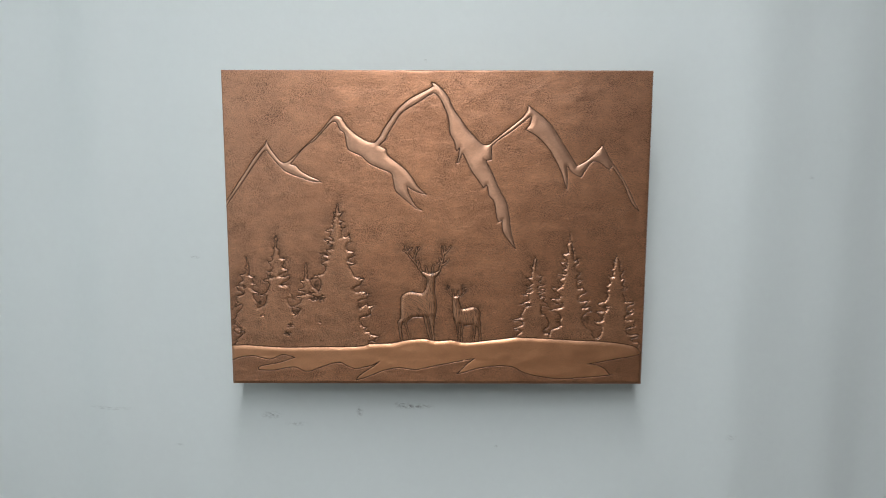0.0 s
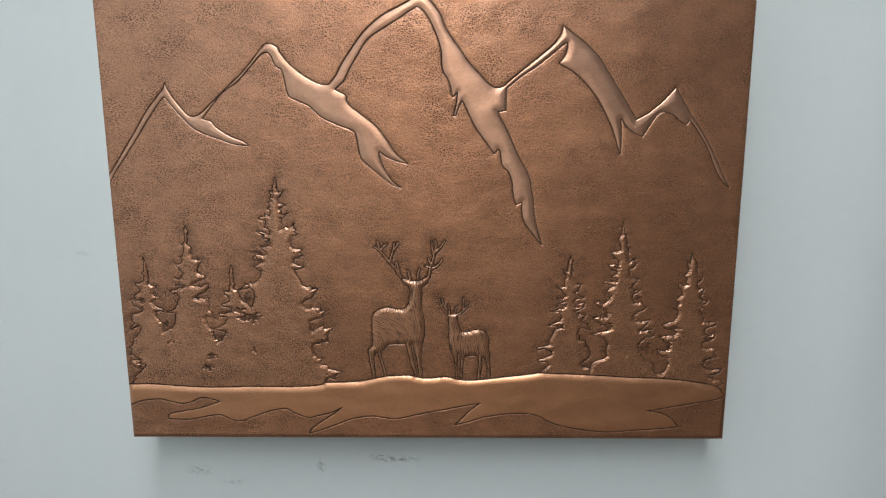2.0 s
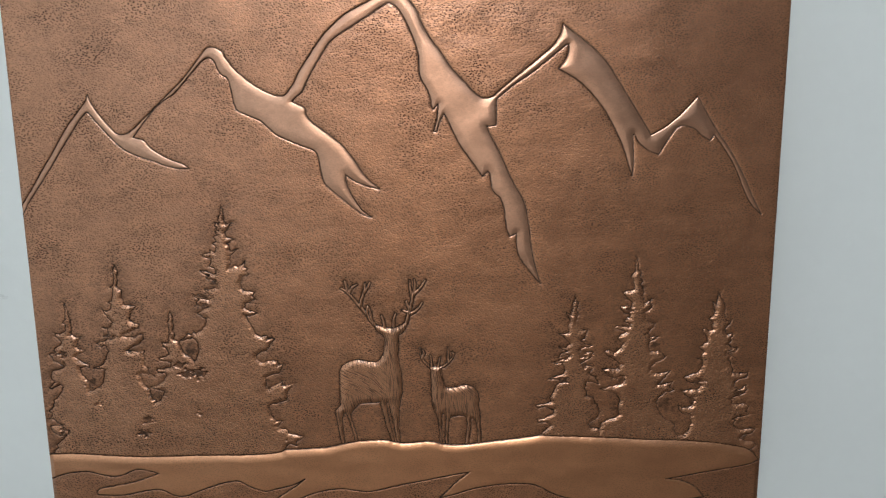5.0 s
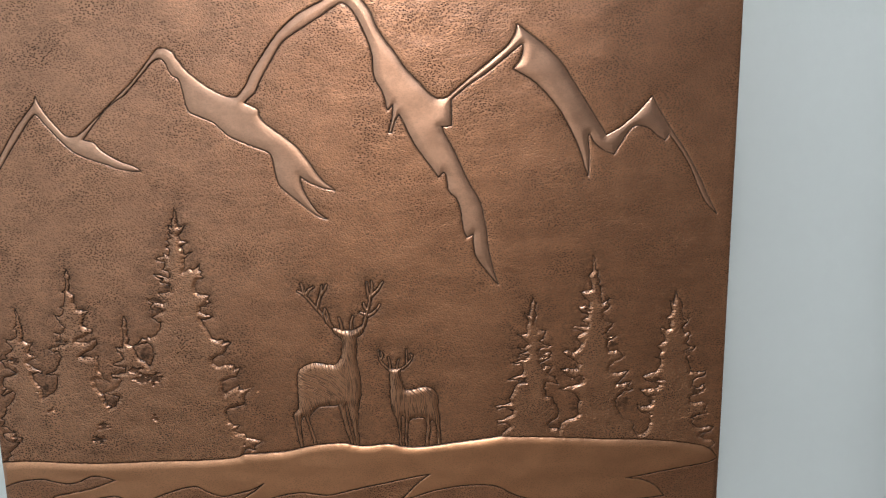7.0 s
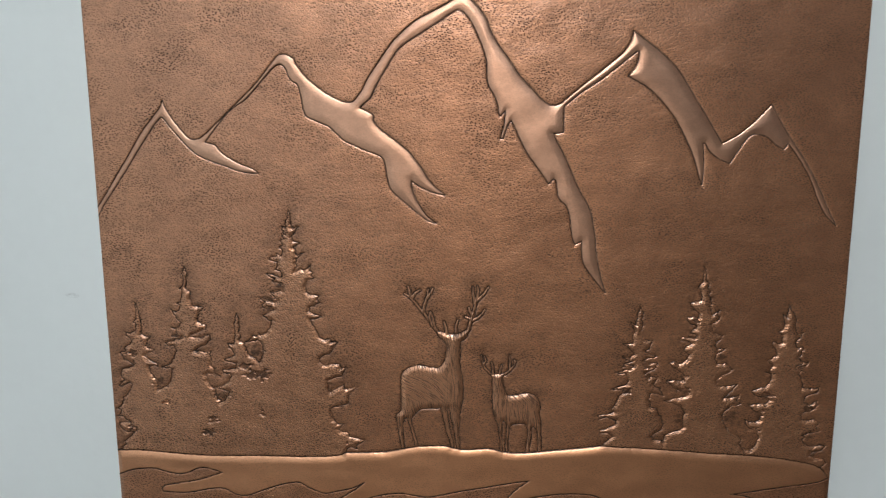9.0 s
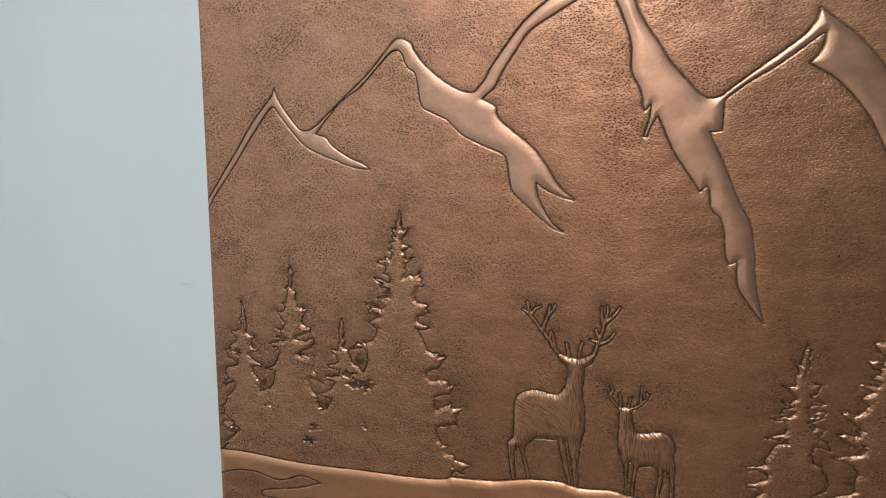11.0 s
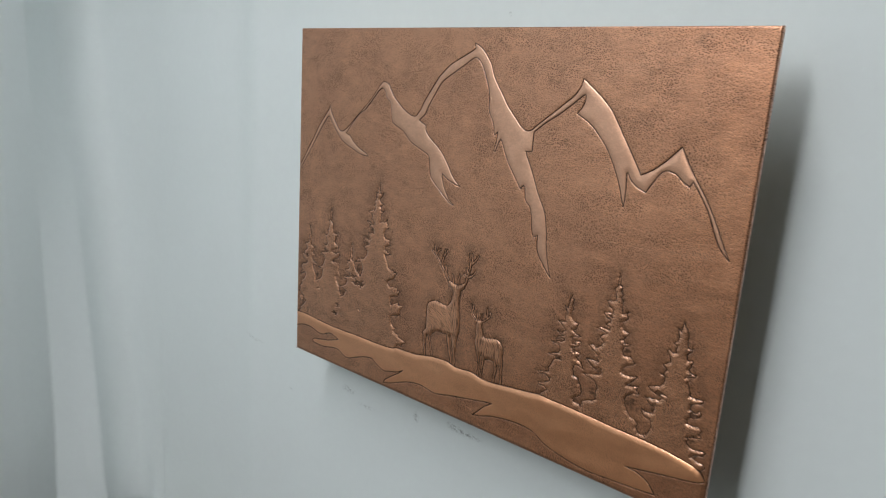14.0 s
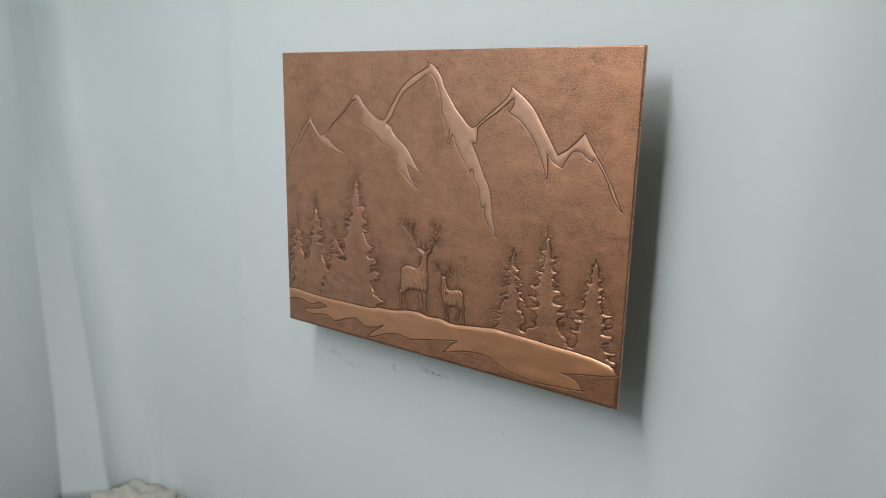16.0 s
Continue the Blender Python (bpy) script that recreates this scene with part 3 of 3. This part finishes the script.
HOLLOWS_B = [(576, 185, 7, 3), (576, 158, 6, 4), (598, 188, 4, 3), (598, 177, 4, 3), (611, 105, 6, 3), (633, 129, 5, 8), (635, 173, 4, 4), (637,
    158, 6, 3), (643, 222, 4, 3), (647, 236, 3, 3), (675, 170, 4, 5), (675, 197, 4, 5), (691, 127, 9, 9), (707, 102, 6, 7), (715, 116, 5, 5), (686,
    155, 4, 3), (727, 185, 3, 5), (725, 155, 6, 3), (720, 134, 4, 4), (769, 141, 5, 4), (770, 109, 4, 3), (780, 90, 4, 3), (757, 190, 2, 3)]
RIDGE_SPLITS = (130, 288, 504, 670)


def softened(line, passes=2):
    """Rounds the gentle bends of a closed outline and keeps its sharp tips."""
    p = np.array(line, float)
    for _ in range(passes):
        a, b = np.roll(p, 1, 0) - p, np.roll(p, -1, 0) - p
        turn = (a * b).sum(1) / (np.linalg.norm(a, axis=1) * np.linalg.norm(b, axis=1) + 1e-9)
        out = []
        for i in range(len(p)):
            if turn[i] < -0.35:
                out += [p[i] + a[i] * 0.22, p[i] + b[i] * 0.22]
            else:
                out.append(p[i])
        p = np.array(out)
    return p


NX, NY = 1200, 900
STEP_X, STEP_Y = 800 / (NX - 1), 600 / (NY - 1)
GX, GY = np.meshgrid(np.linspace(0, 800, NX), np.linspace(0, 600, NY))
rng = np.random.default_rng(7)
FX, FY = np.meshgrid(np.fft.fftfreq(NX, STEP_X), np.fft.fftfreq(NY, STEP_Y))


def grain(size_x, size_y=None, turn=0.0):
    """Smooth random relief of unit spread; sizes in millimetres, turned by degrees."""
    size_y = size_y or size_x
    c, q = math.cos(math.radians(turn)), math.sin(math.radians(turn))
    along, across = FX * c + FY * q, FY * c - FX * q
    f = np.fft.fft2(rng.standard_normal((NY, NX))) * np.exp(-2 * (np.pi ** 2) * ((along * size_x) ** 2 + (across * size_y) ** 2))
    f = np.real(np.fft.ifft2(f))
    return f / f.std()


WOB_X, WOB_Y = grain(2.4, 0.75), grain(1.3)


def inside(outline, jag=0.0, margin=26.0):
    """Distance to the outline in millimetres, positive inside."""
    p = np.array(outline, float)
    far = np.full((NY, NX), -margin)
    lo, hi = p.min(0) - margin, p.max(0) + margin
    i0, i1 = max(0, int(lo[0] / STEP_X)), min(NX, int(hi[0] / STEP_X) + 2)
    j0, j1 = max(0, int(lo[1] / STEP_Y)), min(NY, int(hi[1] / STEP_Y) + 2)
    x = GX[j0:j1, i0:i1] + jag * WOB_X[j0:j1, i0:i1]
    y = GY[j0:j1, i0:i1] + jag * WOB_Y[j0:j1, i0:i1]
    best = np.full(x.shape, 1e9)
    odd = np.zeros(x.shape, bool)
    for a, b in zip(p, np.roll(p, -1, 0)):
        d = b - a
        t = np.clip(((x - a[0]) * d[0] + (y - a[1]) * d[1]) / (d @ d + 1e-9), 0, 1)
        best = np.minimum(best, (x - a[0] - t * d[0]) ** 2 + (y - a[1] - t * d[1]) ** 2)
        if abs(d[1]) > 1e-9:
            odd ^= ((a[1] > y) != (b[1] > y)) & (x < a[0] + (y - a[1]) * d[0] / d[1])
    best = np.sqrt(best)
    far[j0:j1, i0:i1] = np.maximum(np.where(odd, best, -best), -margin)
    return far


def strokes(lines, radius, margin=26.0):
    """Distance to a set of strokes that taper to their tips, positive inside."""
    far = np.full((NY, NX), -margin)
    for line in lines:
        n = len(line) - 1
        for k, (a, b) in enumerate(zip(line, line[1:])):
            a, d = np.array(a, float), np.array(b, float) - np.array(a, float)
            t = np.clip(((GX - a[0]) * d[0] + (GY - a[1]) * d[1]) / (d @ d + 1e-9), 0, 1)
            r = radius * (1 - 0.45 * (k + t) / n)
            far = np.maximum(far, r - np.hypot(GX - a[0] - t * d[0], GY - a[1] - t * d[1]))
    return far


def soft(field, size):
    """Rounds a relief off over a few millimetres."""
    return np.real(np.fft.ifft2(np.fft.fft2(field) * np.exp(-2 * (np.pi ** 2) * ((FX * size) ** 2 + (FY * size) ** 2))))


def swell(d, width, height):
    """Rounded rise from an outline."""
    t = np.clip(d / width, 0, 1)
    return height * (1 - (1 - t) ** 2)


ridge = softened(PEAK_A_UP + PEAK_B_UP + PEAK_C_UP + PEAK_D_UP + PEAK_E_UP
                 + PEAK_E_LOW[::-1] + PEAK_D_LOW[::-1] + PEAK_C_TAIL[::-1] + PEAK_C_LOW[::-1] + PEAK_B_LOW[::-1] + PEAK_A_LOW[::-1])
d_ridge = inside(ridge, 0.08)
d_snow = inside(softened(SNOW_UP + SNOW_LOW_R + SNOW_LOW_L), 0.1)
d_pines = [inside(p, 0.4) for p in (PINE_1R + PINE_1L, PINE_2R + PINE_2L, PINE_3, PINE_4R + PINE_4S + PINE_4L + PINE_4T, PINE_5R + PINE_5L,
                                       PINE_6R + PINE_6S + PINE_6L, PINE_7R + PINE_7S + PINE_7L)]
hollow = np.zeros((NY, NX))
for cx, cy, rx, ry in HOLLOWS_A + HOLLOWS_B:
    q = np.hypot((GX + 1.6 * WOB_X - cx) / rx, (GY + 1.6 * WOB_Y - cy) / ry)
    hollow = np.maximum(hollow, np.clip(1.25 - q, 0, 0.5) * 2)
d_wood = np.max(d_pines, axis=0)
d_wood = np.minimum(d_wood, 4.0 - 5.2 * hollow)
d_stag = np.maximum(inside(softened(STAG_BACK + STAG_FRONT, 1), 0.2), strokes(STAG_ANTLERS + STAG_ANTLERS_R, 2.0))
d_fawn = np.maximum(inside(softened(FAWN_LEFT + FAWN_RIGHT, 1), 0.2), strokes(FAWN_ANTLERS, 1.5))
d_deer = np.maximum(d_stag, d_fawn)

# relief in millimetres
d_all = np.maximum(np.maximum(d_ridge, d_wood), np.maximum(d_deer, d_snow))
ground = 0.2 * grain(28) + 0.09 * grain(9, 6) + 0.025 * grain(2.4, 1.1)
ground -= 0.5 * np.exp(np.minimum(d_all, 0) / 3.0)
body = soft(swell(d_ridge, 10.0, 0.95), 0.6) + 0.10 * grain(8) * (d_ridge > 0)
height = np.where(d_ridge > 0, body - 0.5, ground)
tree = soft(swell(d_wood, 9.0, 2.1), 0.4) + 0.10 * grain(5.0) + 0.04 * grain(1.1)
height = np.where(d_wood > 0, np.maximum(tree - 0.5, height), height)
# where the hair lies along the flanks; elsewhere it runs upright
flank = np.clip((182 - GY) / 14, 0, 1) * np.clip((GY - 138) / 10, 0, 1) * np.where(d_stag > 0, np.clip((388 - GX) / 12, 0, 1), np.clip((GX - 446) / 8, 0, 1))
beast = soft(swell(d_deer, 7.0, 2.0), 0.5)
height = np.where(d_deer > 0, np.maximum(beast - 0.5, height), height)
# the bank stands proud along its top line; its lower edges are only cut in
d_bank = inside(SNOW_UP + [(830, 40), (830, -40), (-30, -40), (-30, 70)], 0.1)
bank = soft(swell(d_bank, 9.0, 2.3), 0.6) + 0.2 * grain(13, 7)
height = np.where(d_bank > 0, bank - 0.5 + np.where(d_snow > 0, 0.25, 0.06 * grain(3, 2)), height)


def cut(d, width):
    """A narrow cut along an outline."""
    return np.exp(-((d + 0.15) / width) ** 2)


groove = np.maximum(np.maximum(cut(d_ridge, 0.7), cut(d_snow, 0.95)), cut(d_deer, 0.68) * (d_snow < 0.5))
groove = np.maximum(groove, cut(d_wood, 0.75) * np.clip(0.95 + 0.2 * grain(5), 0.4, 1) * (d_snow < 0.5))
# ground darkens towards trees and deer; hollows between branches are darker still
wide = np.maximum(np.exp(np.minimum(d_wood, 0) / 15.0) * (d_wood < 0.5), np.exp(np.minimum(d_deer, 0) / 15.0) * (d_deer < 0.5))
near_dark = 0.62 * wide * np.clip(0.7 + 0.22 * grain(6.0) + 0.3 * grain(1.2, 0.8), 0, 1) * (d_snow < 0)
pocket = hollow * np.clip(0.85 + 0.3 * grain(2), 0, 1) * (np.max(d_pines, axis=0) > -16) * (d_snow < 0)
dark_mask = np.maximum(np.maximum(np.clip(groove * 1.45 - 0.1, 0, 1), near_dark), 0.85 * pocket)
height -= 0.55 * groove
# rolled outer edge
rim = np.minimum(np.minimum(GX, 800 - GX), np.minimum(GY, 600 - GY))
height = height * np.clip((rim - 1) / 5, 0, 1) - 2.2 * (1 - np.sqrt(1 - (1 - np.clip(rim / 2.4, 0, 1)) ** 2))

# which piece of the relief each point belongs to
piece = np.zeros((NY, NX), int)
for k, d in enumerate(d_pines):
    best = np.max([q for i, q in enumerate(d_pines) if i != k], axis=0)
    piece = np.where((d > -0.4) & (d >= best) & (d_wood > -0.6), 6 + k, piece)
piece = np.where(d_ridge > -0.4, 1 + np.digitize(GX, RIDGE_SPLITS), piece)
piece = np.where(d_stag > -0.4, 13, piece)
piece = np.where(d_fawn > -0.4, 14, piece)
piece = np.where(d_snow > -0.4, 15, piece)
PIECES = ([("background_sheet", COPPER_GROUND, "brown copper ground with fine punched tool marks")]
          + [("mountain_ridge", COPPER_SMOOTH, "smooth raised copper ridge with dark chased outline")] * 5
          + [("pine_tree", COPPER_TREE, "raised stippled copper pine with ragged branches")] * 7
          + [("stag_figure", COPPER_HAIR, "raised copper stag standing on the snow line"), ("young_deer_figure", COPPER_HAIR, "smaller raised copper deer beside the stag"),
             ("snow_bank", COPPER_SNOW, "smooth orange copper snow bank along the bottom")])

panel = tagged(new("relief_panel"), "embossed copper relief panel of mountains, pines and deer", "wall art")
panel.matrix_basis = pose(-0.4, 0, 1.0)
gy, gx = np.gradient(height, STEP_Y, STEP_X)
normals = np.stack([-gx, -np.ones_like(gx), -gy], -1)
normals = (normals / np.linalg.norm(normals, axis=-1, keepdims=True)).reshape(-1, 3)
coords = np.stack([GX, -height, GY], -1).reshape(-1, 3) / 1000
index = np.arange(NX * NY).reshape(NY, NX)
quads = np.stack([index[:-1, :-1], index[:-1, 1:], index[1:, 1:], index[1:, :-1]], -1).reshape(-1, 4)
quad_piece = piece[:-1, :-1].reshape(-1)
for k, (name, mat, label) in enumerate(PIECES):
    mine = quads[quad_piece == k]
    if not len(mine):
        continue
    used, flat = np.unique(mine, return_inverse=True)
    me = bpy.data.meshes.new(name)
    me.vertices.add(len(used))
    me.vertices.foreach_set("co", coords[used].astype(np.float32).ravel())
    me.loops.add(len(mine) * 4)
    me.loops.foreach_set("vertex_index", flat.ravel().astype(np.int32))
    me.polygons.add(len(mine))
    me.polygons.foreach_set("loop_start", np.arange(0, len(mine) * 4, 4, dtype=np.int32))
    me.update(calc_edges=True)
    me.validate()
    me.shade_smooth()
    line = me.attributes.new("dark_mask", "FLOAT", "POINT")
    line.data.foreach_set("value", dark_mask.reshape(-1)[used].astype(np.float32))
    lay = me.attributes.new("flank", "FLOAT", "POINT")
    lay.data.foreach_set("value", flank.reshape(-1)[used].astype(np.float32))
    me.normals_split_custom_set_from_vertices(normals[used].tolist())
    me.materials.append(mat)
    ob = new(name, me)
    ob.parent = panel
    tagged(ob, label)
for x0, x1, z0, z1 in ((0, 0.8, 0, 0.002), (0, 0.8, 0.598, 0.6), (0, 0.002, 0.002, 0.598), (0.798, 0.8, 0.002, 0.598)):
    part("folded_edge", box(x0, x1, 0.0019, 0.008, z0, z1), COPPER_GROUND, panel)
part("back_board", box(0.003, 0.797, 0.004, 0.0072, 0.003, 0.597), WOOD, panel)
for z in (0.15, 0.43):
    part("batten", box(0.15, 0.65, 0.0076, 0.096, z, z + 0.05, 0.002), WOOD, panel)
